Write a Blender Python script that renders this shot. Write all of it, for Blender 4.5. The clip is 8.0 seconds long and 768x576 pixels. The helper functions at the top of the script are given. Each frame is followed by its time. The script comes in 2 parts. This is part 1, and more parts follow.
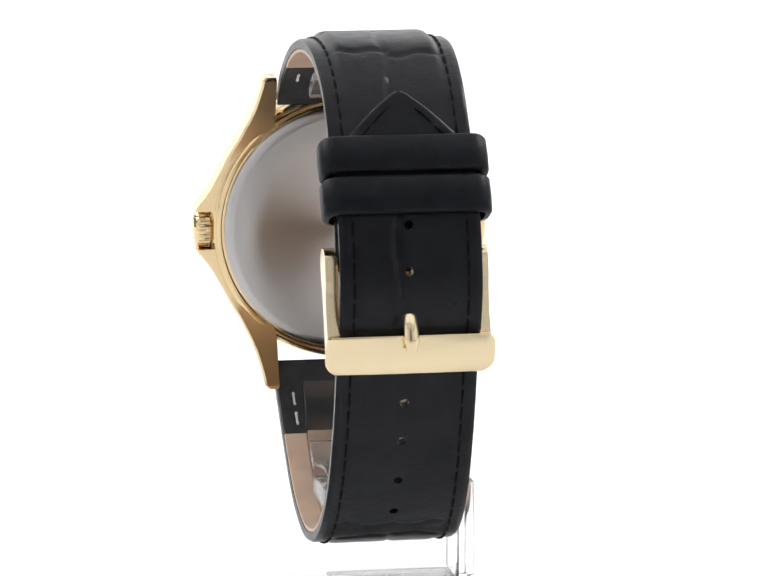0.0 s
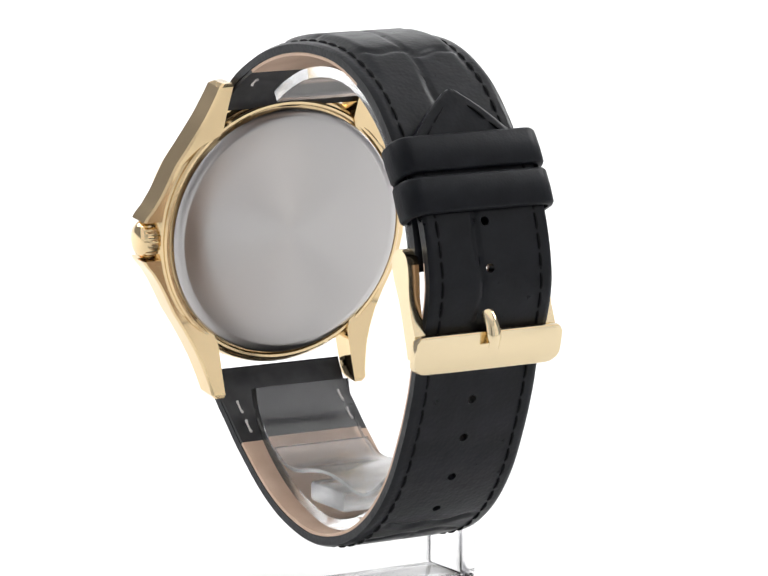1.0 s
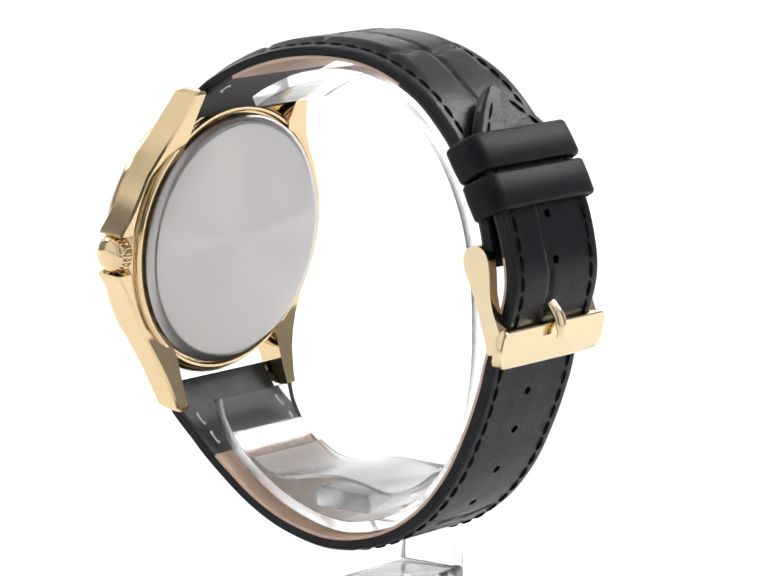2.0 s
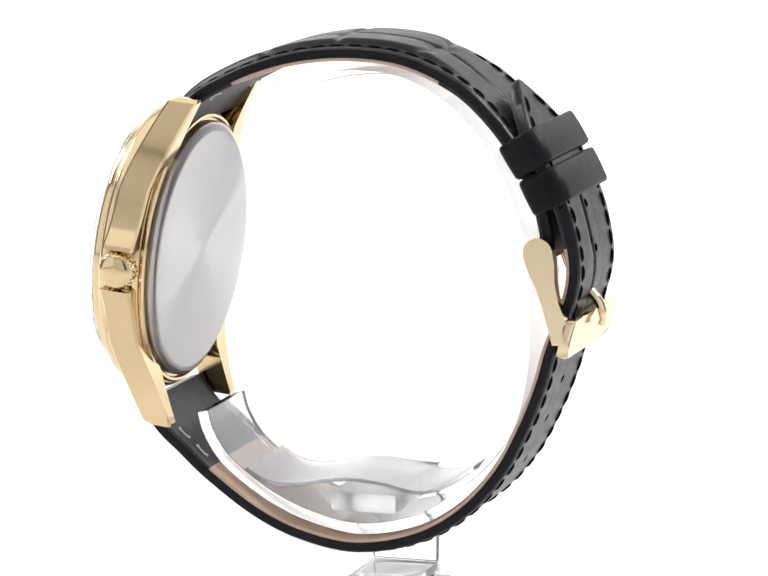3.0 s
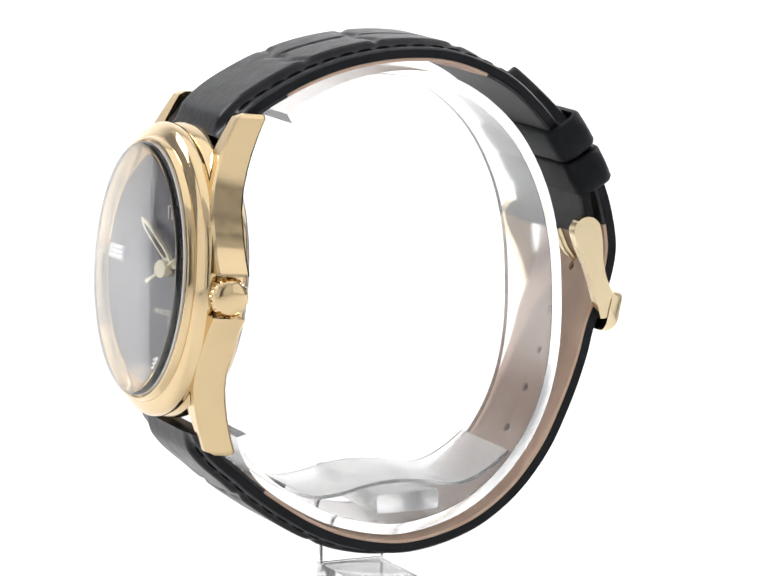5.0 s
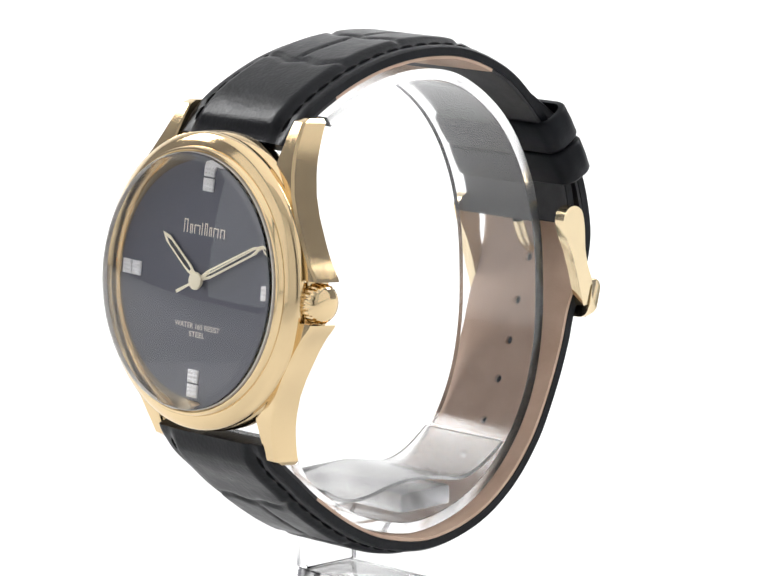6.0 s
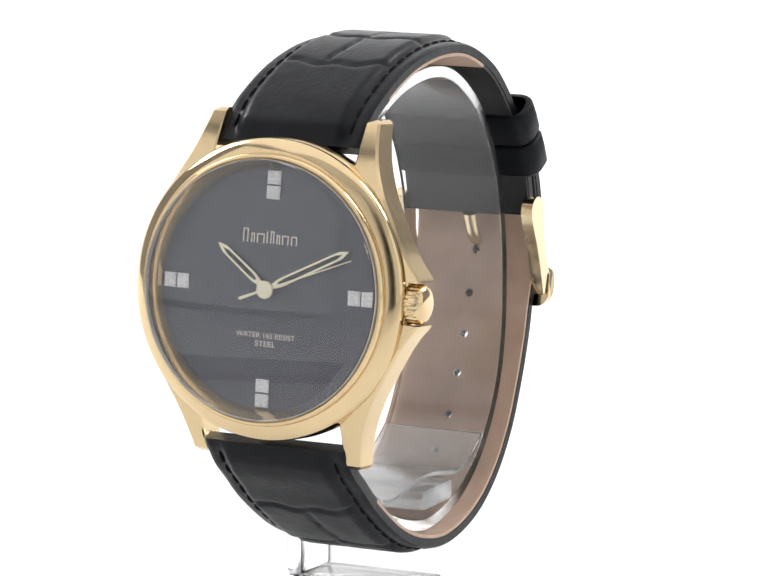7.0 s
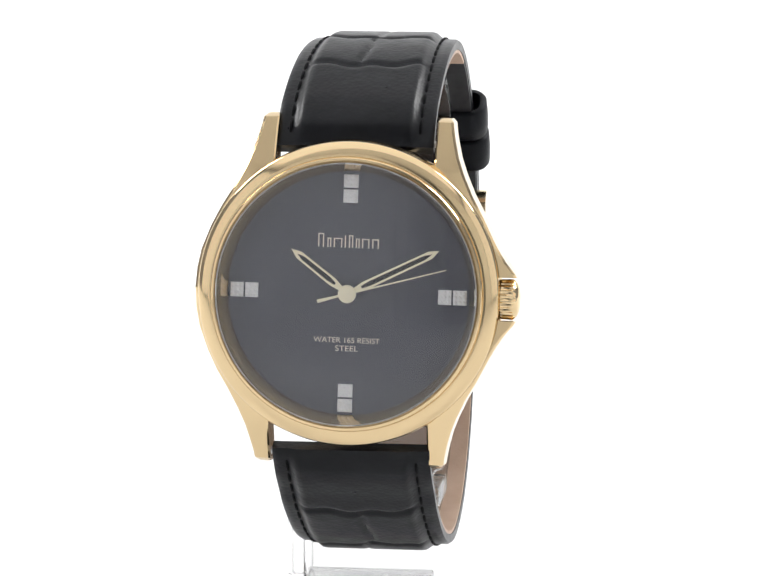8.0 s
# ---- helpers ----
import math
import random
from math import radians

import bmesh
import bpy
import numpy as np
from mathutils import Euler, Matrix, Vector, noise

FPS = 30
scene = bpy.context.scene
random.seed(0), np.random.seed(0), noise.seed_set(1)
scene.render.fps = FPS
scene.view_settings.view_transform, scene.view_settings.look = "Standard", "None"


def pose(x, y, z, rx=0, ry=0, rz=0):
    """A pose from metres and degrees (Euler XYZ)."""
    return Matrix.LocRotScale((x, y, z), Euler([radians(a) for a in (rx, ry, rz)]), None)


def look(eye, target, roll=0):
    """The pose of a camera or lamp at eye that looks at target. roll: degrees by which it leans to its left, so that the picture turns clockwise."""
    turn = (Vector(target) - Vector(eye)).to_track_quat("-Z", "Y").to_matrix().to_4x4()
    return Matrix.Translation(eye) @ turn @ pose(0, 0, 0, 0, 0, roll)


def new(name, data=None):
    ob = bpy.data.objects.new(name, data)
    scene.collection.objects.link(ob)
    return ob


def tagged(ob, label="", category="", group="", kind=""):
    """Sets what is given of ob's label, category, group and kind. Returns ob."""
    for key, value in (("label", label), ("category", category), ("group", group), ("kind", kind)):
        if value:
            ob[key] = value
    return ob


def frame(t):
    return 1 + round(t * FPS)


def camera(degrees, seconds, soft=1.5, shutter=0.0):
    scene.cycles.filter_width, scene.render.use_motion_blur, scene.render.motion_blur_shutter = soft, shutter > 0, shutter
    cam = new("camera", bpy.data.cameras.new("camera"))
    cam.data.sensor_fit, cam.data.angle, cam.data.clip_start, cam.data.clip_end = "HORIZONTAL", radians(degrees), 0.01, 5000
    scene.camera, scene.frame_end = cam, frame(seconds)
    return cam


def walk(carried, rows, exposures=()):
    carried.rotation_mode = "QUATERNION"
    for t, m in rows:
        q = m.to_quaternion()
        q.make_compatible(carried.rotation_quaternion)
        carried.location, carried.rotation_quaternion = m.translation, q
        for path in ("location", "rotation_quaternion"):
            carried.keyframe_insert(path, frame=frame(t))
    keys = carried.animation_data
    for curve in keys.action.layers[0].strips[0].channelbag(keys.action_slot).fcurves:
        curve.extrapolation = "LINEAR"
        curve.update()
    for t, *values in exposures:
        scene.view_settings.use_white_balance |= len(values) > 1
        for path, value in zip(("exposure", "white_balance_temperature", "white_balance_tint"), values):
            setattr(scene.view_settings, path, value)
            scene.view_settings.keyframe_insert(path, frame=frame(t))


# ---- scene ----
MM = 0.001
LIFT = 0.0452                     # height of the loop's middle over the table

# ---- camera: stands still before the turntable ----
TILT = radians(9.82)
cam = camera(10.49, 8.0)
eye = Vector((0.0005, -0.563 * math.cos(TILT), LIFT + 0.563 * math.sin(TILT)))
stand_here = look(eye, (0.0005, 0, LIFT), 0.0)
walk(cam, [(0.0, stand_here), (8.0, stand_here)])

# ---- light: unseen softboxes in an assumed white tent, dim behind the camera ----
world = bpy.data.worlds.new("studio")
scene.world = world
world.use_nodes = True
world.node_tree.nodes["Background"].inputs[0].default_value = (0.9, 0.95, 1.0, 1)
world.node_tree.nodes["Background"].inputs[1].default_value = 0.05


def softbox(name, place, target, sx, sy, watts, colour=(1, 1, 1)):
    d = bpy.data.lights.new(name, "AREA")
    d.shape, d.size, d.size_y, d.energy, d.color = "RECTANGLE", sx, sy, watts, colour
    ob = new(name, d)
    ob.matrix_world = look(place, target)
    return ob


# The side pair follows from reflections; top and back are added.
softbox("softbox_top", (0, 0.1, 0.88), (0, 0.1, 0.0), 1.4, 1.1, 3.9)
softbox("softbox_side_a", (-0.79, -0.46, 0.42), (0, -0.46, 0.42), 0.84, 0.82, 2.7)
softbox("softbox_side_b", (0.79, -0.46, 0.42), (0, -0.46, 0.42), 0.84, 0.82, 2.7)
# Fill added so that paper and floor stay pure white.
softbox("backdrop_fill_a", (-0.5, 0.3, 0.5), (-0.12, 0.42, 0.0), 0.26, 0.26, 5.0)
softbox("backdrop_fill_b", (0.5, 0.3, 0.5), (0.12, 0.42, 0.0), 0.26, 0.26, 5.0)
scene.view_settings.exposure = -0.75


# ---- materials ----
def material(name, colour, rough=0.5, metal=0.0, **extra):
    m = bpy.data.materials.new(name)
    m.use_nodes = True
    b = m.node_tree.nodes["Principled BSDF"]
    b.inputs["Base Color"].default_value = (*colour, 1)
    b.inputs["Roughness"].default_value = rough
    b.inputs["Metallic"].default_value = metal
    for key, value in extra.items():
        b.inputs[key.replace("_", " ")].default_value = value
    return m


def node(m, kind, **sets):
    n = m.node_tree.nodes.new(kind)
    for key, value in sets.items():
        if key in n.inputs:
            n.inputs[key].default_value = value
    return n


def link(m, a, out, b, into):
    m.node_tree.links.new(a.outputs[out], b.inputs[into])


def coords(m):
    return m.node_tree.nodes.new("ShaderNodeTexCoord")


def vary(m, low, high, scale, detail=6.0):
    """Colour that wanders between two tones."""
    n = node(m, "ShaderNodeTexNoise", Scale=scale, Detail=detail)
    r = m.node_tree.nodes.new("ShaderNodeValToRGB")
    r.color_ramp.elements[0].position, r.color_ramp.elements[1].position = 0.35, 0.68
    r.color_ramp.elements[0].color, r.color_ramp.elements[1].color = (*low, 1), (*high, 1)
    link(m, coords(m), "Object", n, "Vector")
    link(m, n, "Fac", r, "Fac")
    link(m, r, "Color", m.node_tree.nodes["Principled BSDF"], "Base Color")
    return n


def roughen(m, low, high, scale):
    n = node(m, "ShaderNodeTexNoise", Scale=scale, Detail=5.0)
    r = m.node_tree.nodes.new("ShaderNodeMapRange")
    r.inputs["To Min"].default_value, r.inputs["To Max"].default_value = low, high
    link(m, coords(m), "Object", n, "Vector")
    link(m, n, "Fac", r, "Value")
    link(m, r, "Result", m.node_tree.nodes["Principled BSDF"], "Roughness")


def relief(m, layers):
    """Bump from (kind, scale, strength, distance in metres) layers."""
    last = None
    for kind, scale, strength, dist in layers:
        n = node(m, "ShaderNodeTexVoronoi" if kind == "cells" else "ShaderNodeTexNoise", Scale=scale)
        if kind == "noise":
            n.inputs["Detail"].default_value = 5.0
        b = node(m, "ShaderNodeBump", Strength=strength, Distance=dist)
        link(m, coords(m), "Object", n, "Vector")
        link(m, n, 0, b, "Height")
        if last:
            link(m, last, "Normal", b, "Normal")
        last = b
    link(m, last, "Normal", m.node_tree.nodes["Principled BSDF"], "Normal")


GOLD = material("polished_gold_plate", (0.765, 0.588, 0.345), 0.1, 1.0)
roughen(GOLD, 0.06, 0.16, 900)
BUCKLE_GOLD = material("pale_gold_plate", (0.80, 0.66, 0.43), 0.14, 1.0)
roughen(BUCKLE_GOLD, 0.1, 0.2, 700)
STEEL = material("sunray_brushed_steel", (0.50, 0.485, 0.475), 0.3, 1.0, Anisotropic=0.95)
tangent = node(STEEL, "ShaderNodeTangent")
tangent.direction_type, tangent.axis = "RADIAL", "Z"
link(STEEL, tangent, "Tangent", STEEL.node_tree.nodes["Principled BSDF"], "Tangent")
SPIN = node(STEEL, "ShaderNodeTexGradient")
SPIN.gradient_type = "RADIAL"
RAYS = node(STEEL, "ShaderNodeTexNoise", Scale=420.0, Detail=1.0, Roughness=0.5)
RAYS.noise_dimensions = "1D"
RAY_ROUGH = node(STEEL, "ShaderNodeMapRange")
RAY_ROUGH.inputs["To Min"].default_value, RAY_ROUGH.inputs["To Max"].default_value = 0.275, 0.285
link(STEEL, coords(STEEL), "Object", SPIN, "Vector")
link(STEEL, SPIN, "Fac", RAYS, "W")
link(STEEL, RAYS, "Fac", RAY_ROUGH, "Value")
link(STEEL, RAY_ROUGH, "Result", STEEL.node_tree.nodes["Principled BSDF"], "Roughness")

STEEL_BAR = material("plain_steel", (0.5, 0.49, 0.48), 0.35, 1.0)
LEATHER = material("black_embossed_leather", (0.010, 0.011, 0.013), 0.42, Specular_IOR_Level=0.2)
vary(LEATHER, (0.003, 0.0036, 0.0052), (0.0062, 0.007, 0.0095), 260)
roughen(LEATHER, 0.22, 0.42, 420)
relief(LEATHER, [("noise", 240, 0.3, 0.0004), ("cells", 1700, 0.16, 0.00012)])
KEEPER_LEATHER = material("smooth_black_leather", (0.012, 0.013, 0.016), 0.46, Specular_IOR_Level=0.15)
vary(KEEPER_LEATHER, (0.0036, 0.0043, 0.0063), (0.0072, 0.0083, 0.011), 300)
relief(KEEPER_LEATHER, [("noise", 500, 0.2, 0.0002), ("cells", 3200, 0.14, 0.0001)])
BLACK_LINING = material("black_turned_leather", (0.012, 0.012, 0.014), 0.55)
vary(BLACK_LINING, (0.009, 0.009, 0.011), (0.02, 0.02, 0.022), 500)
relief(BLACK_LINING, [("noise", 900, 0.2, 0.0002)])
LINING = material("tan_lining_leather", (0.42, 0.31, 0.24), 0.55)
vary(LINING, (0.53, 0.365, 0.262), (0.61, 0.44, 0.33), 240)
relief(LINING, [("noise", 700, 0.2, 0.0002), ("cells", 3000, 0.12, 0.0001)])
THREAD = material("black_thread", (0.004, 0.004, 0.005), 0.7, Specular_IOR_Level=0.1)
WHITE_THREAD = material("white_thread", (0.7, 0.68, 0.66), 0.6)
# Black lifted to blue-grey: the glass's reflection is put into the colour.
DIAL = material("black_lacquer_with_sheen", (0.05, 0.054, 0.08), 0.42, Specular_IOR_Level=0.6)
vary(DIAL, (0.054, 0.058, 0.083), (0.06, 0.064, 0.091), 90)
HAND_GOLD = material("pale_gold_pointer", (0.98, 0.9, 0.68), 0.4, 0.15)
HAND_FILL = material("black_hand_inlay", (0.01, 0.01, 0.012), 0.4)
PRINT = material("pale_gold_print", (0.78, 0.72, 0.62), 0.5)
SILVER = material("silver_setting", (0.92, 0.92, 0.94), 0.35, 0.0)
GEM = material("clear_stone", (0.97, 0.97, 0.98), 0.2, 0.0)
GASKET = material("pale_gasket", (0.78, 0.74, 0.69), 0.3)
CRYSTAL = material("mineral_crystal", (1, 1, 1), 0.0, Transmission_Weight=1.0, IOR=1.52)
ACRYLIC = material("clear_acrylic", (0.99, 0.988, 0.985), 0.1, Transmission_Weight=1.0, IOR=1.49)
WORN_ACRYLIC = material("scuffed_acrylic", (0.99, 0.988, 0.985), 0.3, Transmission_Weight=1.0, IOR=1.49)
roughen(WORN_ACRYLIC, 0.2, 0.3, 300)
WHITE = material("white_backdrop_paper", (0.86, 0.86, 0.86), 0.8)
vary(WHITE, (0.85, 0.85, 0.85), (0.88, 0.88, 0.88), 30)
# Grey stands in for the dim surroundings that gold and dial reflect.
GREY_SURROUND = material("grey_surround", (0.16, 0.16, 0.17), 0.9)
vary(GREY_SURROUND, (0.22, 0.22, 0.24), (0.28, 0.28, 0.3), 8)

# Unseen floor before the sweep, its tone set for the dial's reflection.
TABLE = material("pale_table_cloth", (0.8, 0.8, 0.81), 0.9)
vary(TABLE, (0.76, 0.76, 0.77), (0.83, 0.83, 0.84), 12)


# ---- mesh helpers ----
def part(name, bm, mat, parent=None, label="", smooth=40):
    bmesh.ops.recalc_face_normals(bm, faces=bm.faces)
    me = bpy.data.meshes.new(name)
    bm.to_mesh(me)
    bm.free()
    me.materials.append(mat)
    if smooth:
        me.shade_smooth()
        me.set_sharp_from_angle(angle=radians(smooth))
    ob = new(name, me)
    ob.parent = parent
    return tagged(ob, label) if label else ob


def grid_faces(bm, rings, closed=True, caps=True):
    """Skins a list of equal rings of vectors."""
    vs = [[bm.verts.new(p) for p in ring] for ring in rings]
    n = len(vs[0])
    for a, b in zip(vs, vs[1:]):
        for i in range(n if closed else n - 1):
            j = (i + 1) % n
            bm.faces.new((a[i], a[j], b[j], b[i]))
    if caps:
        bm.faces.new(vs[0])
        bm.faces.new(vs[-1][::-1])
    return vs


def lathe(bm, profile, m, steps=96, closed=False):
    """Turns (radius, height) pairs about the local z axis."""
    rings = []
    for i in range(steps):
        a = 2 * math.pi * i / steps
        rings.append([m @ Vector((r * math.cos(a), r * math.sin(a), h)) for r, h in profile])
    rings.append(rings[0])
    grid_faces(bm, rings, closed, False)
    bmesh.ops.remove_doubles(bm, verts=bm.verts, dist=1e-7)


def prism(bm, outline, low, high, m, bevel=0.0):
    """Extrudes an outline of (x, y) pairs from low to high in local z."""
    bottom = [bm.verts.new(m @ Vector((x, y, low))) for x, y in outline]
    top = [bm.verts.new(m @ Vector((x, y, high))) for x, y in outline]
    n = len(outline)
    made = [bm.faces.new(bottom[::-1]), bm.faces.new(top)]
    for i in range(n):
        made.append(bm.faces.new((bottom[i], bottom[(i + 1) % n], top[(i + 1) % n], top[i])))
    if bevel:
        edges = {e for f in made[:2] for e in f.edges}
        bmesh.ops.bevel(bm, geom=list(edges), offset=bevel, segments=3, affect="EDGES", profile=0.6)


def box(bm, low, high, m, bevel=0.0):
    (a, b, c), (d, e, f) = low, high
    prism(bm, [(a, b), (d, b), (d, e), (a, e)], c, f, m)
    if bevel:
        bmesh.ops.bevel(bm, geom=[e for e in bm.edges], offset=bevel, segments=2, affect="EDGES", profile=0.6)


class Path:
    """A smooth line through points, read by its length in mm."""

    def __init__(self, points):
        p = np.array(points, float)
        p = np.vstack([2 * p[0] - p[1], p, 2 * p[-1] - p[-2]])
        out = []
        for i in range(1, len(p) - 2):
            for t in np.linspace(0, 1, 24, endpoint=False):
                a, b, c, d = p[i - 1:i + 3]
                out.append(0.5 * (2 * b + (c - a) * t + (2 * a - 5 * b + 4 * c - d) * t * t + (3 * b - a - 3 * c + d) * t ** 3))
        out.append(p[-2])
        for _ in range(6):                       # even out small kinks
            q = np.array(out)
            q[1:-1] = (q[:-2] + 2 * q[1:-1] + q[2:]) / 4
            out = q
        self.p = np.array(out)
        self.s = np.r_[0, np.cumsum(np.linalg.norm(np.diff(self.p, axis=0), axis=1))]
        self.length = self.s[-1]

    def at(self, s):
        return np.array([np.interp(s, self.s, self.p[:, k]) for k in range(2)])

    def way(self, s):
        d = self.at(min(s + 0.6, self.length)) - self.at(max(s - 0.6, 0))
        return d / np.linalg.norm(d)

    def find(self, y, z):
        return self.s[np.argmin((self.p[:, 0] - y) ** 2 + (self.p[:, 1] - z) ** 2)]


def drift(y):
    """The strap runs a little askew towards the buckle."""
    return -1.15 * min(1, max(0, (22 - y) / 48))


def on(path, s, x, h, side):
    """A place in metres: s along the strap, x across it, h above its outer face. side turns the outer face outwards."""
    p, d = path.at(s), path.way(s)
    n = np.array([-d[1], d[0]]) * side
    q = p + n * h
    return Vector((x + drift(p[0]), q[0], q[1])) * MM


# ---- the tent: only the sweep is in view, the rest added for reflections ----
def tent():
    bm = bmesh.new()
    line = [(-0.26, 0.0), (-0.1, 0.0), (0.2, 0.0), (0.45, 0.0)]
    line += [(0.45 + 0.3 * math.sin(a), 0.3 - 0.3 * math.cos(a)) for a in np.linspace(0.1, math.pi / 2, 24)]
    line += [(0.75, 0.9), (0.77, 0.9), (0.77, -0.02), (-0.26, -0.02)]
    grid_faces(bm, [[Vector((x, y, z)) for y, z in line] for x in (-0.8, 0.8)])
    tagged(part("backdrop", bm, WHITE, smooth=0), "seamless white paper sweep under and behind", "backdrop", kind="structure")
    for name, low, high, mat, label in (
            ("floor", (-0.82, -0.9, -0.03), (0.82, -0.265, -0.006), TABLE, "unseen white cloth before the sweep, added for reflections"),
            ("wall_west", (-0.82, -0.9, 0.0), (-0.802, 0.75, 0.9), GREY_SURROUND, "unseen grey side panel, added for darker reflections"),
            ("wall_east", (0.802, -0.9, 0.0), (0.82, 0.75, 0.9), GREY_SURROUND, "unseen grey side panel, added for darker reflections"),
            ("ceiling", (-0.82, -0.9, 0.902), (0.82, 0.77, 0.92), WHITE, "unseen white roof, added to close the tent"),
            ("wall_south_1", (-0.82, -0.93, -0.03), (-0.142, -0.903, 0.92), WHITE, "unseen white front panel, added for the dial reflection"),
            ("wall_south_2", (0.302, -0.93, -0.03), (0.82, -0.903, 0.92), WHITE, "unseen white front panel, added for the dial reflection"),
            ("wall_south_3", (-0.3, -1.73, -0.03), (0.4, -1.703, 0.92), GREY_SURROUND, "unseen grey panel behind the camera, added for dark reflections")):
        bm = bmesh.new()
        box(bm, low, high, Matrix())
        tagged(part(name, bm, mat, smooth=0), label, name.split("_")[0], kind="structure")
    # unseen funnel to the opening behind the camera, added for a soft dial reflection
    for name, line in (("wall_south_4", [(-0.14, -0.93), (-0.11, -0.905), (-0.04, -1.7), (-0.07, -1.7)]), ("wall_south_5", [(0.3, -0.93), (0.27, -0.905), (0.2, -1.7), (0.23, -1.7)])):
        bm = bmesh.new()
        prism(bm, line, -0.03, 0.9, Matrix())
        tagged(part(name, bm, WHITE, smooth=0), "unseen white funnel wall, added to soften the dial reflection", "wall", kind="structure")
    bm = bmesh.new()
    prism(bm, [(-0.5, -1.72), (0.55, -1.72), (0.55, -0.905), (-0.5, -0.905)], -0.06, -0.032, Matrix())
    tagged(part("floor", bm, TABLE, smooth=0), "unseen white floor of the added funnel", "floor", kind="structure")
    bm = bmesh.new()
    prism(bm, [(-0.5, -1.72), (0.55, -1.72), (0.55, -0.905), (-0.5, -0.905)], 0.921, 0.94, Matrix())
    tagged(part("ceiling", bm, WHITE, smooth=0), "unseen white roof of the added funnel", "ceiling", kind="structure")


tent()

# ---- the watch: its own space has the turntable's axis as z; the dial's face looks along y ----
watch = new("wristwatch")
watch.location = (0, 0, LIFT)
tagged(watch, "gold-tone wristwatch with black dial and buckled black leather strap", "wristwatch")

AX_N = Vector((0.02, 0.9951, 0.0985)).normalized()
AX_U = Vector((-1, 0, -0.018))
AX_U = (AX_U - AX_N * AX_U.dot(AX_N)).normalized()
AX_V = AX_N.cross(AX_U)
TURN = Matrix((AX_U, AX_V, AX_N)).transposed().to_4x4()
FACE = Matrix.Translation(Vector((0.1, 32.3, 4.75)) * MM) @ TURN       # dial space in metres
DIALMM = FACE @ Matrix.Scale(MM, 4)                                     # dial space in mm


def watch_case():
    bm = bmesh.new()
    lathe(bm, [(16.6, -4.7), (18.3, -4.7), (18.9, -4.5), (19.3, -4.0), (19.5, -2.8), (19.5, -1.6), (19.2, -0.9), (18.4, -0.5), (16.2, -0.5), (16.2, -4.7)], DIALMM, 128, True)
    outer = [(0, 19.85), (2.6, 19.65), (5, 19.15), (8, 18.0), (10.5, 16.75), (13, 15.3), (15.5, 14.1), (17.5, 13.3), (19.5, 12.75), (21, 12.4), (21.95, 12.25), (22.45, 12.2)]
    guard = [(2.75, 21.4), (3.3, 21.1), (4.6, 20.0), (6.3, 18.9)] + outer[3:]
    for su in (-1, 1):
        for sv in (-1, 1):
            rings = []
            for v, u in (guard if su > 0 else outer):
                k = max(0, (v - 10.5) / 11.8)
                top, low = -0.1 - 4.3 * k ** 1.45, -4.45 - 4.0 * k ** 1.3
                inner = 10.25 if v > 15.5 else 10.25 + 0.33 * (15.5 - v)
                if v > 22:
                    top, low, u, inner = top - 0.75, low + 0.3, u - 0.4, inner + 0.15
                ch = 0.32
                sec = [(inner, low), (u - ch, low), (u, low + ch), (u, top - ch), (u - ch, top), (inner + 0.2, top), (inner, top - 0.2)]
                rings.append([DIALMM @ Vector((su * a, sv * v, b)) for a, b in sec])
            grid_faces(bm, rings)
    return part("case", bm, GOLD, watch, "polished gold-tone case with four curved lugs and crown guards", 32)


def bezel():
    bm = bmesh.new()
    lathe(bm, [(15.95, -0.45), (19.2, -0.75), (19.35, -0.4), (19.4, 0.1), (19.3, 0.5), (19.1, 0.85), (18.5, 1.2), (17.95, 1.5), (17.62, 1.62), (17.5, 1.62), (17.46, 1.75), (17.42, 2.2), (17.25, 2.48), (17.0, 2.55), (16.88, 2.45), (16.85, 2.0), (16.5, 1.95), (16.3, 1.75), (15.38, 0.4), (15.32, 0.06)], DIALMM, 128, True)
    b = part("bezel", bm, GOLD, watch, "stepped polished gold-tone bezel", 30)
    bm = bmesh.new()
    top = [(16.66, 2.82), (16.66, 3.1), (16.56, 3.26), (16.3, 3.38)] + [(r, 3.42 + 1.25 * (1 - (r / 16.2) ** 2)) for r in np.linspace(16.1, 0.001, 26)]
    low = [(r, 2.82 + 0.6 * (1 - (r / 16.3) ** 2)) for r in np.linspace(0.001, 16.3, 16)]
    lathe(bm, top + low, DIALMM, 128, True)
    c = part("crystal", bm, CRYSTAL, watch, "clear domed watch glass", 30)
    c.visible_shadow = False
    bm = bmesh.new()
    lathe(bm, [(16.42, 2.0), (16.7, 2.0), (16.7, 2.8), (16.5, 2.8), (16.42, 2.7)], DIALMM, 128, True)
    part("gasket", bm, GASKET, watch, "pale plastic gasket under the watch glass", 30)


def case_back():
    bm = bmesh.new()
    lathe(bm, [(18.6, -4.65), (18.6, -5.0), (18.35, -5.25), (18.0, -5.25), (17.85, -5.05), (17.8, -4.65)], DIALMM, 128, True)
    part("back_ring", bm, GOLD, watch, "gold-tone ring round the case back", 30)
    bm = bmesh.new()
    lathe(bm, [(17.5, -4.6), (17.5, -5.7), (17.35, -5.9), (16.4, -6.35)] + [(r, -6.4) for r in (16.1, 12, 8, 4, 1, 0.02)], Matrix.Scale(MM, 4), 128, False)
    ob = part("case_back", bm, STEEL, watch, "sunray-brushed steel case back", 30)
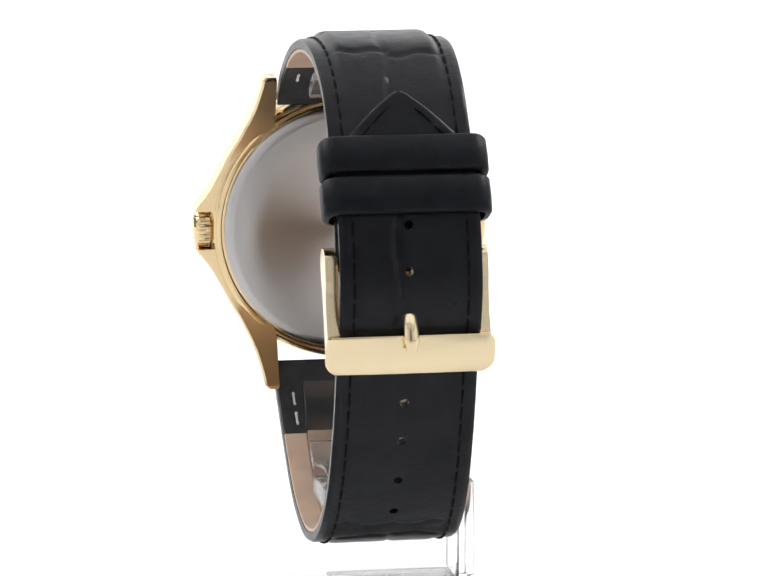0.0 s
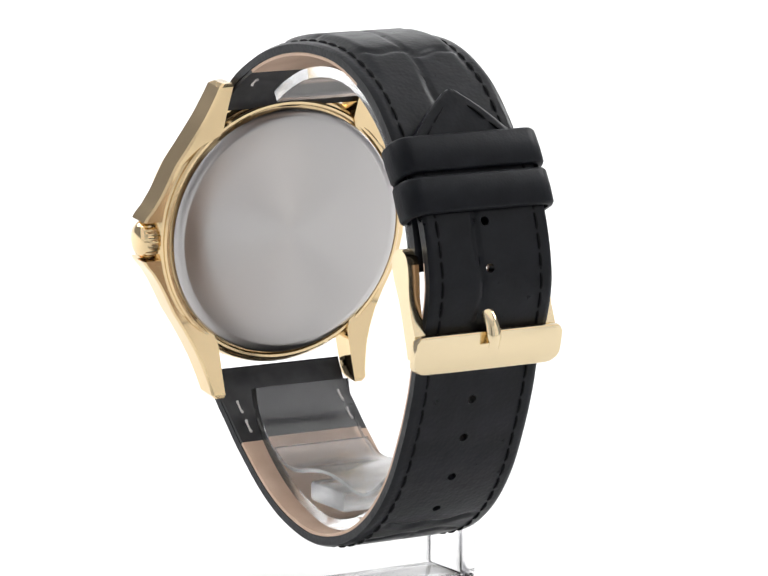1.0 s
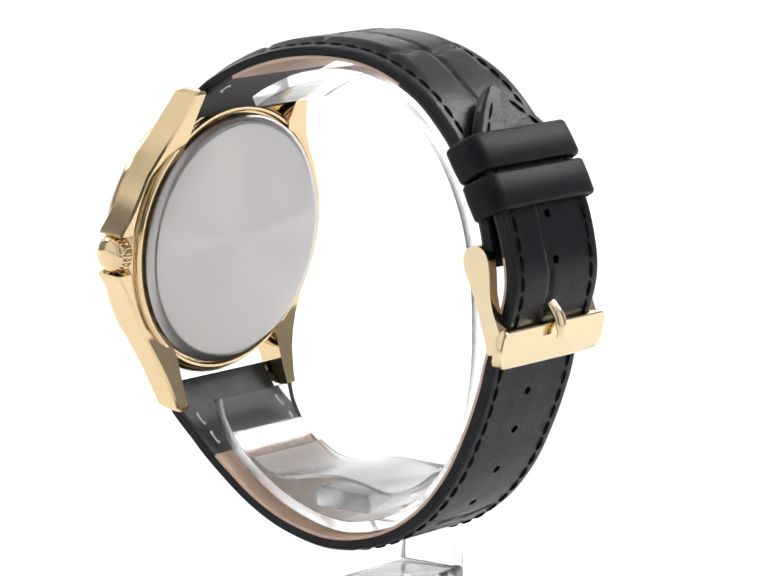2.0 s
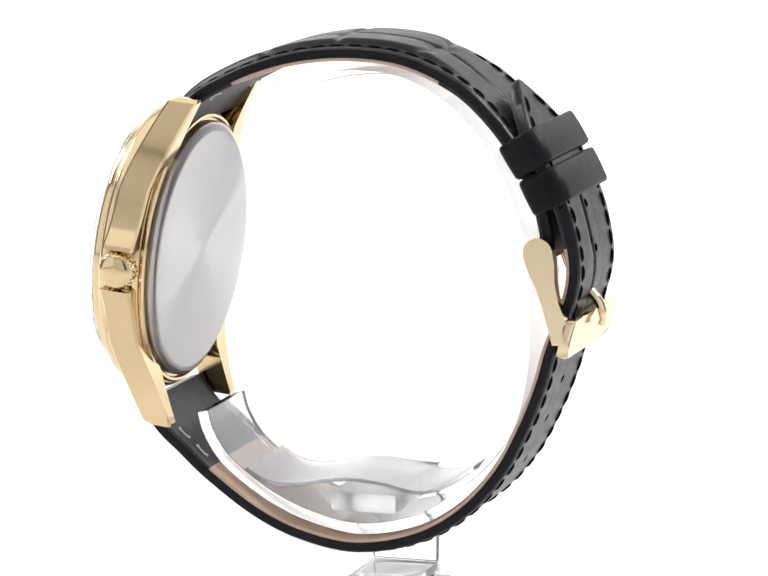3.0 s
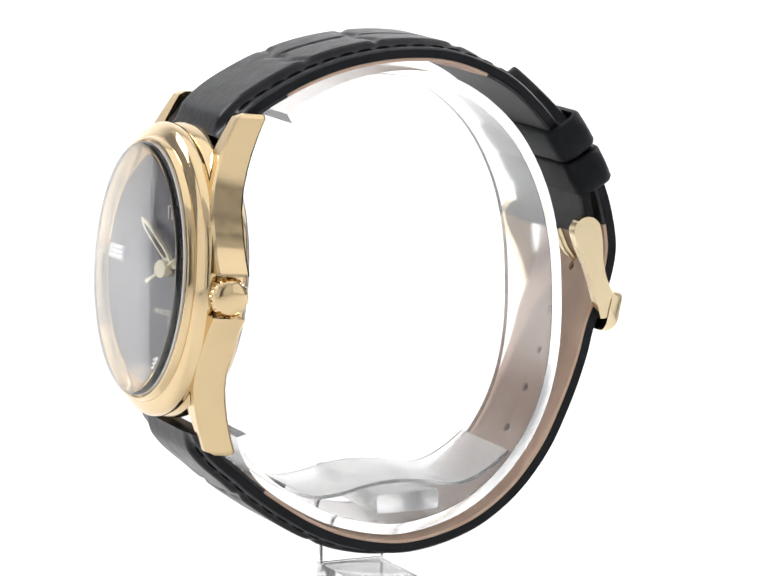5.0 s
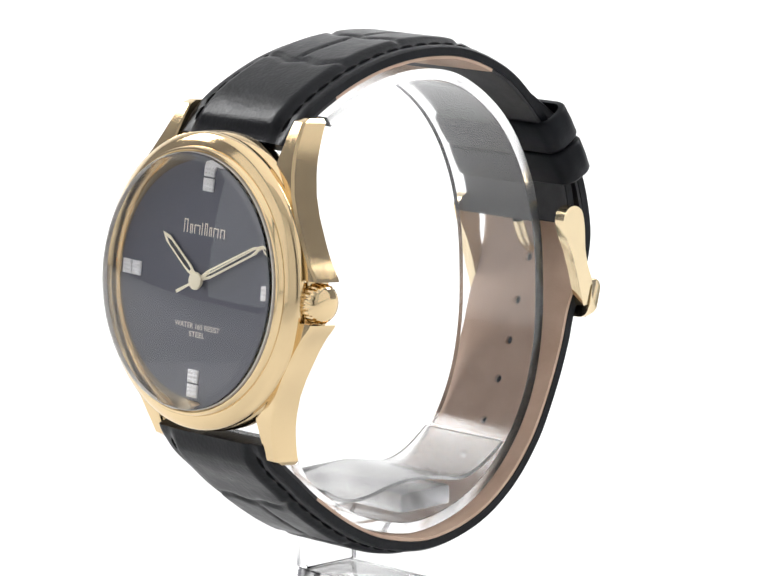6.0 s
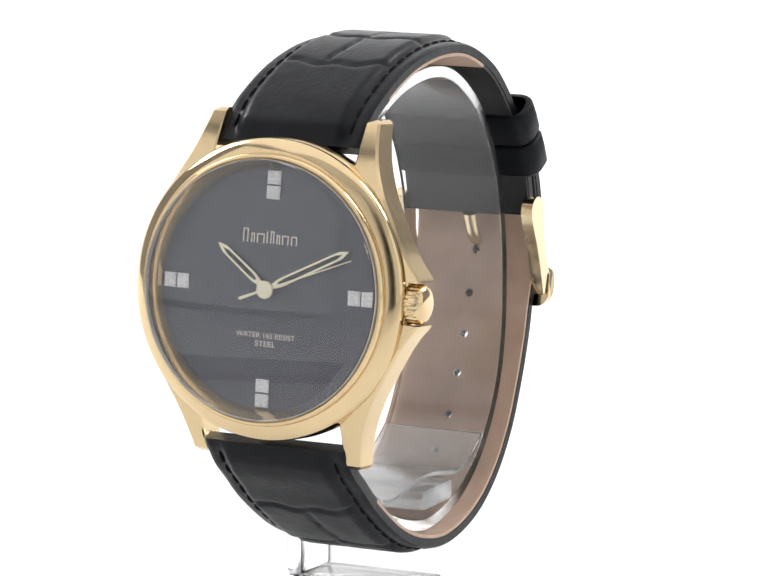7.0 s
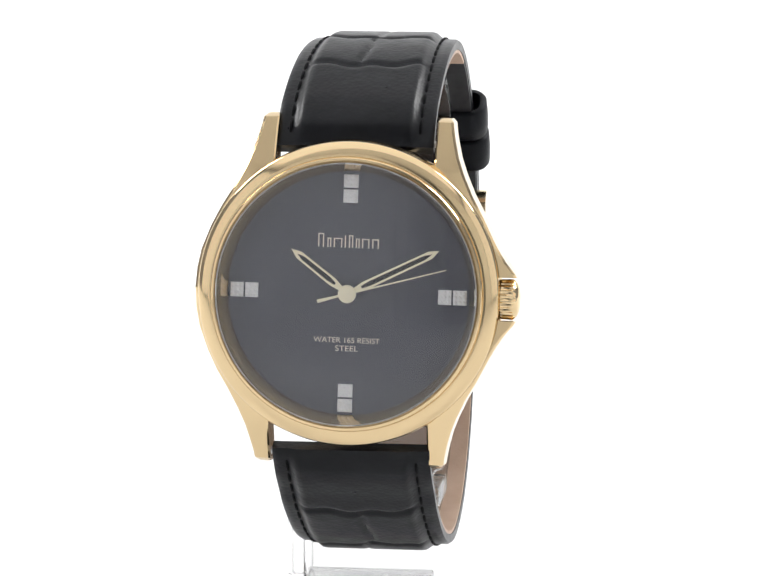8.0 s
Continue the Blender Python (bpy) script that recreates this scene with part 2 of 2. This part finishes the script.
    ob.matrix_basis = FACE


def crown():
    m = DIALMM @ pose(18.8, -0.1, -2.2, 0, 90, 0)
    bm = bmesh.new()
    rings = []
    for h, r, flute in ((-0.6, 1.5, 0), (0.35, 1.5, 0), (0.36, 2.2, 0.1), (0.6, 2.55, 0.16), (2.0, 2.6, 0.16), (2.25, 2.4, 0.05), (2.6, 2.1, 0), (2.85, 1.5, 0), (2.95, 0.7, 0)):
        rings.append([m @ Vector(((r - flute * (i % 4 > 1)) * math.cos(2 * math.pi * i / 96), (r - flute * (i % 4 > 1)) * math.sin(2 * math.pi * i / 96), h)) for i in range(96)])
    grid_faces(bm, rings)
    part("crown", bm, GOLD, watch, "fluted gold-tone winding crown", 35)


def dial():
    bm = bmesh.new()
    lathe(bm, [(15.85, -0.4), (15.85, 0.0), (10, 0.0), (5, 0.0), (0.01, 0.0), (0.01, -0.4)], DIALMM, 96, True)
    d = part("dial", bm, DIAL, watch, "glossy black lacquered dial", 30)
    for a in (0, 90, 180, 270):
        for r in (12.25, 14.15):
            m = DIALMM @ pose(0, 0, 0, 0, 0, -a) @ pose(0, r, 0)
            bm = bmesh.new()
            box(bm, (-0.92, -0.83, 0), (0.92, 0.83, 0.22), m)
            tile = part("hour_marker", bm, SILVER, d, "silver-tone square marker set with small clear stones", 0)
            bm = bmesh.new()
            for i in range(3):
                for j in range(3):
                    c = m @ pose((i - 1) * 0.58, (j - 1) * 0.54, 0.22)
                    lathe(bm, [(0.28, 0.0), (0.27, 0.04), (0.07, 0.2), (0.001, 0.21)], c, 8)
            part("stones", bm, GEM, tile, "", 0)
    # the maker's name, as plain shapes
    bm = bmesh.new()
    for x, w, h in ((-3.6, 0.75, 1.75), (-2.55, 0.5, 1.2), (-1.45, 1.1, 1.2), (-0.5, 0.22, 1.55), (0.2, 0.55, 1.6), (1.05, 0.5, 1.2), (2.05, 0.95, 1.2), (3.3, 0.85, 1.2)):
        low, high = 5.75, 5.75 + h
        for x0, x1, y0, y1, k in ((x - w / 2, x - w / 2 + 0.16, low, high, 0), (x + w / 2 - 0.16, x + w / 2, low, high, 1), (x - w / 2, x + w / 2, high - 0.16, high, 2)):
            if w > 0.4 or k == 0:
                box(bm, (x0, y0, 0.012), (x1, y1, 0.03 + 0.001 * k), DIALMM)
    part("logo", bm, PRINT, d, "pale printed maker's mark", 0)
    for text, y, wide in (("WATER 165 RESIST", -6.2, 8.4), ("STEEL", -7.25, 2.9)):
        cu = bpy.data.curves.new("print", "FONT")
        cu.body, cu.align_x, cu.size, cu.extrude = text, "CENTER", 1.0, 0.006
        tmp = new("print", cu)
        me = bpy.data.meshes.new_from_object(tmp.evaluated_get(bpy.context.evaluated_depsgraph_get()))
        bpy.data.objects.remove(tmp)
        xs = [v.co.x for v in me.vertices]
        k = wide / (max(xs) - min(xs))
        me.transform(DIALMM @ Matrix.Translation((0, y, 0.02)) @ Matrix.Diagonal((k, 0.98, 1, 1)))
        me.materials.append(PRINT)
        ob = new("lettering", me)
        ob.parent = d
        tagged(ob, "small pale lettering on water resistance")


def pointed_hand(length, width):
    """A slim frame that tapers in at the pivot and ends in a point."""
    w = width / 2
    return [(-w * 0.55, 1.0), (-w, 2.4), (-w * 0.9, length - 1.3), (0, length), (w * 0.9, length - 1.3), (w, 2.4), (w * 0.55, 1.0)]


def dial_pointers():
    for name, angle, length, width, h in (("hour_hand", -53.5, 9.1, 1.15, 0.35), ("minute_hand", 63.0, 12.9, 1.15, 0.6)):
        m = DIALMM @ pose(0, 0, 0, 0, 0, -angle)
        bm = bmesh.new()
        prism(bm, pointed_hand(length, width), h, h + 0.12, m)
        prism(bm, [(0.85 * math.cos(a), 0.85 * math.sin(a)) for a in np.linspace(0, 2 * math.pi, 24, endpoint=False)], h, h + 0.13, m)
        prism(bm, [(-0.3, 0.4), (-0.32, 1.3), (0.32, 1.3), (0.3, 0.4)], h, h + 0.125, m)
        ob = part(name, bm, HAND_GOLD, watch, "pale gold pointed hand with a black inlay", 0)
        bm = bmesh.new()
        prism(bm, [(x * 0.5, 2.0 + (y - 1) * (length - 3.0) / (length - 1)) for x, y in pointed_hand(length, width)], h + 0.12, h + 0.135, m)
        part("inlay", bm, HAND_FILL, ob, "black inlay", 0)
    bm = bmesh.new()
    unit = Matrix.Scale(MM, 4)
    prism(bm, [(-0.22, -3.9), (-0.12, 0), (-0.06, 12.9), (0.06, 12.9), (0.12, 0), (0.22, -3.9)], 0.8, 0.88, unit)
    lathe(bm, [(0.001, 0.75), (1.15, 0.75), (1.15, 0.98), (0.9, 1.08), (0.001, 1.1)], unit, 32)
    return part("second_hand", bm, HAND_GOLD, watch, "thin pale gold second hand", 30)


watch_case()
bezel()
case_back()
crown()
dial()
SECOND = dial_pointers()

# ---- the straps ----
UPPER = Path([(27.3, 22.9), (26.6, 23.8), (24.5, 26.1), (21.1, 28.4), (15, 31.2), (8.3, 33.0), (0.8, 33.6), (-6.4, 32.7), (-13.5, 29.6), (-18.4, 25.4), (-22.2, 20.5), (-24.9, 15.2), (-26.2, 10.6), (-26.3, 8.2), (-26.2, 6.9)])
LOWER = Path([(31.6, -15.7), (31.3, -16.5), (30.7, -17.5), (28.9, -19.8), (26.1, -22.3), (22.1, -25.8), (15.5, -30.3), (8.9, -33.1), (0.9, -34.3), (-7.7, -32.5), (-14.4, -28.5), (-19.6, -22.7), (-23.1, -16.1), (-25.4, -10.2), (-26.7, -5.5), (-28.7, -0.5), (-29.8, 4), (-29.6, 8), (-28.2, 13.4), (-25.5, 19), (-22.1, 24.4), (-18.9, 29.2)])


def smooth(a, b, x):
    t = min(1, max(0, (x - a) / (b - a)))
    return t * t * (3 - 2 * t)


def upper_width(s):
    return 20.3 - 1.7 * smooth(4, 52, s)


def lower_width(s):
    w = 20.3 - 1.9 * smooth(4, 80, s)
    rest = LOWER.length - s
    return w if rest > 9 else max(3.2 * math.sqrt(min(1, 0.05 + rest / 0.9)), w * (rest / 9) ** 0.75)


def upper_height(s, x, w):
    pad = (0.2 + 0.75 * smooth(0, 3, s)) * (1 - smooth(35, 47, s))
    h = pad * smooth(0, 1.5, w / 2 - 1.9 - abs(x))
    h -= creases(s, x, w, ((15.0, 0.8, 0), (25.5, 0.9, 0), (38, -0.8, 1)), ((15.3, 25.2, 0.6), (25.8, 50, -0.4)))
    return h


def lower_height(s, x, w):
    pad = (0.2 + 0.75 * smooth(0, 3, s)) * (1 - smooth(28, 48, s))
    h = pad * smooth(0, 1.5, w / 2 - 1.9 - abs(x))
    h -= creases(s, x, w, ((13.0, -0.9, 0), (24, 0.8, 1), (35, 0.9, 0), (48.0, -0.9, 1), (52, 1.1, 0), (103, 0.8, 0)), ((13.3, 23.7, -0.6), (24.3, 48, 0.7), (86, 103, -1.6)))
    return h


def creases(s, x, w, across, along):
    """Depth of the embossed scale pattern."""
    d = 0
    inside = smooth(0, 1.0, w / 2 - 2.3 - abs(x))
    for at, bow, step in across:
        line = at + bow * (x / 7) ** 2 + 0.35 * math.sin(x * 1.1 + at) + (0.9 if step and x > 0 else 0)
        d = max(d, 0.36 * math.exp(-((s - line) / 0.55) ** 2))
    for a, b, at in along:
        if a < s < b:
            d = max(d, 0.30 * math.exp(-((x - at - 0.3 * math.sin(s * 0.5)) / 0.34) ** 2) * smooth(a, a + 1, s) * (1 - smooth(b - 1, b, s)))
    return d * inside


def strap_body(path, width, height, thick, side, steps, nx=44, start=0.0, stop=None, floor=0.0, inset=0.0):
    bm = bmesh.new()
    rings = []
    stop = path.length if stop is None else stop
    for i in range(steps + 1):
        s = start + (stop - start) * i / steps
        w = width(s) - inset
        ring = []
        for k in range(nx + 1):
            x = (k / nx - 0.5) * w
            edge = max(0, 0.45 - (w / 2 - abs(x)))
            ring.append(on(path, s, x, (height(s, x, w) if height else 0) - 0.6 * edge * (1 if height else 0.3) - floor, side))
        for k in range(nx // 2, -1, -1):
            x = (2 * k / nx - 0.5) * w * 0.995
            ring.append(on(path, s, x, -floor - thick - (0.45 * (1 - smooth(1.5, 6, s)) if height else 0), side))
        rings.append(ring)
    grid_faces(bm, rings)
    return bm


def stitch_line(path, width, side, height, start, stop, mat, parent, gap=2.6, inset=1.8, radius=0.19):
    for sign in (-1, 1):
        bm = bmesh.new()
        s = start
        while s + 2.2 < stop:
            a, b = s, s + 2.1
            pts = []
            for q in np.linspace(a, b, 5):
                x = sign * (width(q) / 2 - inset)
                if abs(x) < 0.6 or x * sign < 0:
                    break
                sink = -0.12 if q in (a, b) else 0.1
                pts.append(on(path, q, x, height(q, x, width(q)) + sink, side))
            if len(pts) == 5:
                rings = []
                across = Vector((1, 0, 0))
                for i, p in enumerate(pts):
                    d = (pts[min(i + 1, 4)] - pts[max(i - 1, 0)]).normalized()
                    n = d.cross(across).normalized()
                    rings.append([p + (across * math.cos(t) + n * math.sin(t)) * radius * MM for t in np.linspace(0, 2 * math.pi, 6, endpoint=False)])
                grid_faces(bm, rings)
            s += gap
        part("stitching", bm, mat, parent)


def punch(obs, path, side, spots):
    """Cuts round holes through the strap."""
    bm = bmesh.new()
    for s in spots:
        a, b = on(path, s, -0.2, 3, side), on(path, s, -0.2, -4, side)
        d = (b - a).normalized()
        u = Vector((1, 0, 0))
        v = d.cross(u).normalized()
        grid_faces(bm, [[p + (u * math.cos(t) + v * math.sin(t)) * 0.62 * MM for t in np.linspace(0, 2 * math.pi, 16, endpoint=False)] for p in (a, b)])
    bmesh.ops.recalc_face_normals(bm, faces=bm.faces)
    me = bpy.data.meshes.new("punch")
    bm.to_mesh(me)
    tool = new("punch", me)
    tool.parent = watch
    for ob in obs:
        cut = ob.modifiers.new("punch", "BOOLEAN")
        cut.operation, cut.object, cut.solver = "DIFFERENCE", tool, "EXACT"
        done = bpy.data.meshes.new_from_object(ob.evaluated_get(bpy.context.evaluated_depsgraph_get()))
        ob.modifiers.clear()
        ob.data = done
    bpy.data.objects.remove(tool)


def spring_bar(path, side):
    """The thin pin that holds a strap end between two lugs."""
    c = on(path, 1.1, 0, -0.95, side) / MM
    bm = bmesh.new()
    grid_faces(bm, [[Vector((x, c.y + 0.45 * math.cos(a), c.z + 0.45 * math.sin(a))) * MM for a in np.linspace(0, 2 * math.pi, 14, endpoint=False)] for x in (-10.3, 10.4)])
    part("spring_bar", bm, STEEL_BAR, watch, "steel spring bar")


def straps():
    up = part("upper_strap", strap_body(UPPER, upper_width, upper_height, 1.35, -1, 190), LEATHER, watch, "black crocodile-embossed leather strap that carries the buckle", 50)
    low = part("lower_strap", strap_body(LOWER, lower_width, lower_height, 1.35, 1, 330), LEATHER, watch, "black crocodile-embossed leather strap with punched holes", 50)
    linings = []
    for name, path, width, side, a, b, mat, own, label in (
            ("lining", UPPER, upper_width, -1, 11.0, 42.0, LINING, up, "tan leather lining"),
            ("turned_end", UPPER, upper_width, -1, 0.2, 10.9, BLACK_LINING, up, "black turned-over strap end"),
            ("turned_end", UPPER, upper_width, -1, 42.1, UPPER.length - 0.2, BLACK_LINING, up, "black turned-over strap end"),
            ("lining", LOWER, lower_width, 1, 13.4, LOWER.find(-29.6, 8.6), LINING, low, "tan leather lining with punched holes"),
            ("turned_end", LOWER, lower_width, 1, LOWER.find(-29.6, 8.7), LOWER.length - 0.8, BLACK_LINING, low, "black backing of the pointed strap end"),
            ("turned_end", LOWER, lower_width, 1, 0.2, 13.35, BLACK_LINING, low, "black turned-over strap end")):
        ob = part(name, strap_body(path, width, None, 0.5, side, int((b - a) * 1.5), 12, a, b, 1.33, 0.25), mat, own, label, 50)
        if path is LOWER and a > 10:
            linings.append(ob)
    spring_bar(UPPER, -1)
    spring_bar(LOWER, 1)
    tongue_at = LOWER.find(-29.0, 0.8)
    spots = [LOWER.find(-28.4, 13.2), LOWER.find(-29.9, 7.3), tongue_at, LOWER.find(-27.0, -5.2), LOWER.find(-25.0, -10.6), LOWER.find(-22.9, -16), LOWER.find(-19.6, -21.6), LOWER.find(-15.6, -26.6)]
    punch([low] + linings, LOWER, 1, spots)
    stitch_line(UPPER, upper_width, -1, upper_height, 2.0, UPPER.length - 6, THREAD, up)
    stitch_line(LOWER, lower_width, 1, lower_height, 2.0, LOWER.length - 1.5, THREAD, low)
    for path, width, side, own in ((UPPER, upper_width, -1, up), (LOWER, lower_width, 1, low)):
        stitch_line(path, width, side, lambda s, x, w: -1.86, 6.2, 6.0 + (4.9 if side < 0 else 7.3), WHITE_THREAD, own, 3.4, 2.2, 0.2)


straps()


def keeper(s, parent, wide, label):
    """A leather loop round both layers of strap."""
    bm = bmesh.new()
    p, d = LOWER.at(s), LOWER.way(s)
    n = np.array([-d[1], d[0]])
    c = p + n * -1.75
    tangent_v, normal_v = Vector((0, d[0], d[1])), Vector((0, n[0], n[1]))
    mid = Vector((drift(p[0]), c[0], c[1]))
    hw, hh, r = 10.1, 2.05, 1.4
    loop = []
    for cx, cy, a0 in ((hw - r, hh - r, 0), (-hw + r, hh - r, 90), (-hw + r, -hh + r, 180), (hw - r, -hh + r, 270)):
        for a in np.linspace(a0, a0 + 90, 7):
            loop.append((cx + r * math.cos(radians(a)), cy + r * math.sin(radians(a)), math.cos(radians(a)), math.sin(radians(a))))
    rings = []
    for x, y, nx, ny in loop:
        ring = []
        for off, t in ((0, -wide), (0.6, -wide + 0.05), (0.85, -wide + 0.4), (0.92, 0), (0.85, wide - 0.4), (0.6, wide - 0.05), (0, wide)):
            ring.append((mid + Vector((1, 0, 0)) * (x + nx * off) + normal_v * (y + ny * off) + tangent_v * t) * MM)
        rings.append(ring)
    rings.append(rings[0])
    grid_faces(bm, rings, True, False)
    bmesh.ops.remove_doubles(bm, verts=bm.verts, dist=1e-7)
    part("strap_keeper", bm, KEEPER_LEATHER, parent, label, 50)


keeper(LOWER.find(-24.3, 21.6), watch, 2.5, "smooth black leather strap keeper")
keeper(LOWER.find(-26.9, 16.8), watch, 2.5, "smooth black leather strap keeper")


def buckle():
    own = new("buckle")
    own.parent = watch
    tagged(own, "polished pale gold pin buckle")
    off = -1.25
    flat = Matrix(((0, 0, 1, 0), (1, 0, 0, 0), (0, 1, 0, 0), (0, 0, 0, 1)))       # outline in y, z; thickness in x
    scale = Matrix.Scale(MM, 4)
    spine = Path([(-24.6, 7.8), (-25.3, 5.0), (-26.2, 1.6), (-27.3, -1.8), (-27.5, -4.2)])
    halves = ((0, 2.0), (0.3, 2.0), (2.0, 1.85), (4.5, 1.3), (7.0, 1.15), (9.5, 1.3), (11.5, 1.05), (13.0, 0.7))
    left, right = [], []
    for s in np.linspace(0, spine.length, 22):
        p, d = spine.at(s), spine.way(s)
        n = np.array([-d[1], d[0]])
        h = np.interp(s, [a for a, b in halves], [b for a, b in halves])
        left.append(tuple(p + n * h))
        right.append(tuple(p - n * h))
    d0 = spine.way(0)
    p0 = spine.at(0)
    a0 = math.atan2(d0[1], d0[0])
    cap = [(p0[0] + 2.0 * math.cos(a0 + radians(q)), p0[1] + 2.0 * math.sin(a0 + radians(q))) for q in range(-105, -256, -15)]
    outline = left[::-1] + cap[::-1] + right
    for x in (off - 10.6, off + 8.95):
        bm = bmesh.new()
        prism(bm, outline, x, x + 1.65, scale @ flat, 0.0)
        bmesh.ops.bevel(bm, geom=[e for e in bm.edges if e.calc_face_angle(0) > 1.0], offset=0.45 * MM, segments=3, affect="EDGES", profile=0.6)
        part("buckle_arm", bm, BUCKLE_GOLD, own, "", 35)
    half_bar = [(0.0, -0.8), (9.4, -0.8), (10.2, -0.9), (10.6, -1.5), (10.65, -4.4)] + [(9.15 + 1.5 * math.cos(radians(q)), -4.7 + 1.5 * math.sin(radians(q))) for q in (-20, -45, -70, -90)] + [(4.0, -6.25)]
    front = half_bar + [(-x, z) for x, z in half_bar[::-1][:-1]]
    bm = bmesh.new()
    rings = []
    for depth, k in ((0.0, 0.0), (0.12, 0.22), (0.45, 0.36), (1.1, 0.36), (1.5, 0.2)):
        ring = []
        for x, z in front:                       # the face leans in towards the wrist below
            grow = k - 0.36
            zz = z + (-grow if z < -3 else grow)
            xx = x + math.copysign(grow, x) * (1 if abs(x) > 9.3 else 0)
            ring.append(Vector((off + xx, -29.9 - 0.25 * (zz + 1) + depth, zz)) * MM)
        rings.append(ring)
    grid_faces(bm, rings)
    part("buckle_bar", bm, BUCKLE_GOLD, own, "broad polished front bar", 40)
    bm = bmesh.new()
    rings = [[Vector((x, -25.2 + 0.55 * math.cos(a), 7.8 + 0.55 * math.sin(a))) * MM for a in np.linspace(0, 2 * math.pi, 14, endpoint=False)] for x in (off - 10.5, off + 10.5)]
    grid_faces(bm, rings)
    part("pivot_bar", bm, BUCKLE_GOLD, own)
    bm = bmesh.new()
    line = Path([(-25.2, 6.9), (-26.7, 3.6), (-29.3, 1.2), (-30.5, -0.5), (-30.8, -2.3), (-30.5, -3.0)])
    rings = []
    for s in np.linspace(0, line.length, 16):
        p, d = line.at(s), line.way(s)
        n = np.array([-d[1], d[0]])
        k = 1 if s < line.length - 0.8 else 0.75
        rings.append([Vector((off - 0.1 + 1.0 * k * math.cos(a), *(p + n * 0.6 * k * math.sin(a)))) * MM for a in np.linspace(0, 2 * math.pi, 12, endpoint=False)])
    grid_faces(bm, rings)
    part("tongue", bm, BUCKLE_GOLD, own, "polished buckle pin", 40)


buckle()


# ---- the clear stand ----
def display_stand():
    own = new("display_stand")
    own.location = (0, 0, LIFT)
    tagged(own, "clear acrylic watch stand with a C-shaped band", "watch stand")
    outer = Path([(24.3, -17.2), (23.4, -20.2), (20.6, -24.2), (14.5, -28.5), (8.3, -31.1), (0.9, -32.3), (-7.0, -30.6), (-13.1, -26.9), (-17.9, -21.4), (-20.9, -15.2), (-22.4, -8), (-22.6, 0), (-22.0, 7), (-20.2, 14), (-16.8, 20.6), (-12.0, 25.7), (-5.8, 29.3), (0.8, 30.3), (7.8, 29.4), (13.4, 27.3), (17.0, 25.3)])
    half = 7.4
    bm = bmesh.new()
    rings = []
    for s in np.linspace(0, outer.length, 120):
        p, d = outer.at(s), outer.way(s)
        n = np.array([-d[1], d[0]])
        a, b = p - n * 1.5, p
        rings.append([Vector((x + 0.4 + drift(p[0]), *q)) * MM for x, q in ((-half, a + n * 0.06), (-half + 0.06, a), (half - 0.06, a), (half, a + n * 0.06), (half, b), (-half, b))])
    grid_faces(bm, rings)
    part("band", bm, ACRYLIC, own, "clear bent acrylic band", 40)
    bridge = Path([(17.3, -24.2), (15.5, -25.3), (13.2, -26.0), (10.0, -25.9), (6.0, -25.1), (2.2, -24.7), (-2.0, -25.0), (-5.0, -25.6), (-7.2, -25.8), (-9.5, -25.3), (-12.2, -23.9), (-14.8, -22.0)])
    bm = bmesh.new()
    rings = []
    for s in np.linspace(0, bridge.length, 36):
        p, d = bridge.at(s), bridge.way(s)
        n = np.array([-d[1], d[0]])
        rings.append([Vector((x + 0.4 + drift(p[0]), *q)) * MM for x, q in ((-half, p), (half, p), (half, p + n * 0.5), (-half, p + n * 0.5))])
    grid_faces(bm, rings)
    part("clip_bridge", bm, WORN_ACRYLIC, own, "scuffed clear acrylic clip", 40)
    mm = Matrix.Scale(MM, 4)
    for name, low, high in (("tab", (-8.6, -4.4, -29.2), (9.8, 5.0, -26.3)), ("upright", (9.85, -4.4, -39.85), (12.1, 5.0, -26.0)), ("foot", (-6.8, -4.4, -42.3), (12.1, 5.0, -39.88)), ("base", (-9.0, -5.4, -45.15), (13.5, 6.0, -42.33))):
        bm = bmesh.new()
        box(bm, low, high, mm, (0.8 if name == "tab" else 0.35) * MM)
        part(name, bm, WORN_ACRYLIC if name == "tab" else ACRYLIC, own, "", 30)
    return own


stand = display_stand()


# ---- what moves: the turntable carries stand and watch round; the second hand ticks ----
def motions():
    turn = [(0.0, 9.9), (0.5, 20.1), (1.0, 30.3), (1.5, 40.7), (2.0, 51.2), (2.5, 61.7), (3.0, 72.25), (3.5, 82.75), (4.0, 93.2), (4.5, 103.6), (5.0, 113.8), (5.5, 123.9), (6.0, 133.95), (6.5, 143.95), (7.0, 153.7), (7.5, 163.4), (8.0, 172.9)]
    for thing in (watch, stand):
        walk(thing, [(t, pose(0, 0, LIFT, 0, 0, a) @ pose(0, -0.0006, 0)) for t, a in turn])   # a little off the axis
    ticks = [(0.0, 26.4)]
    for k in range(8):
        ticks += [(k + 0.5, 26.4 + 6 * k), (k + 0.6, 32.4 + 6 * k)]
    ticks += [(8.0, 74.4)]
    walk(SECOND, [(t, FACE @ pose(0, 0, 0, 0, 0, -a)) for t, a in ticks])


motions()
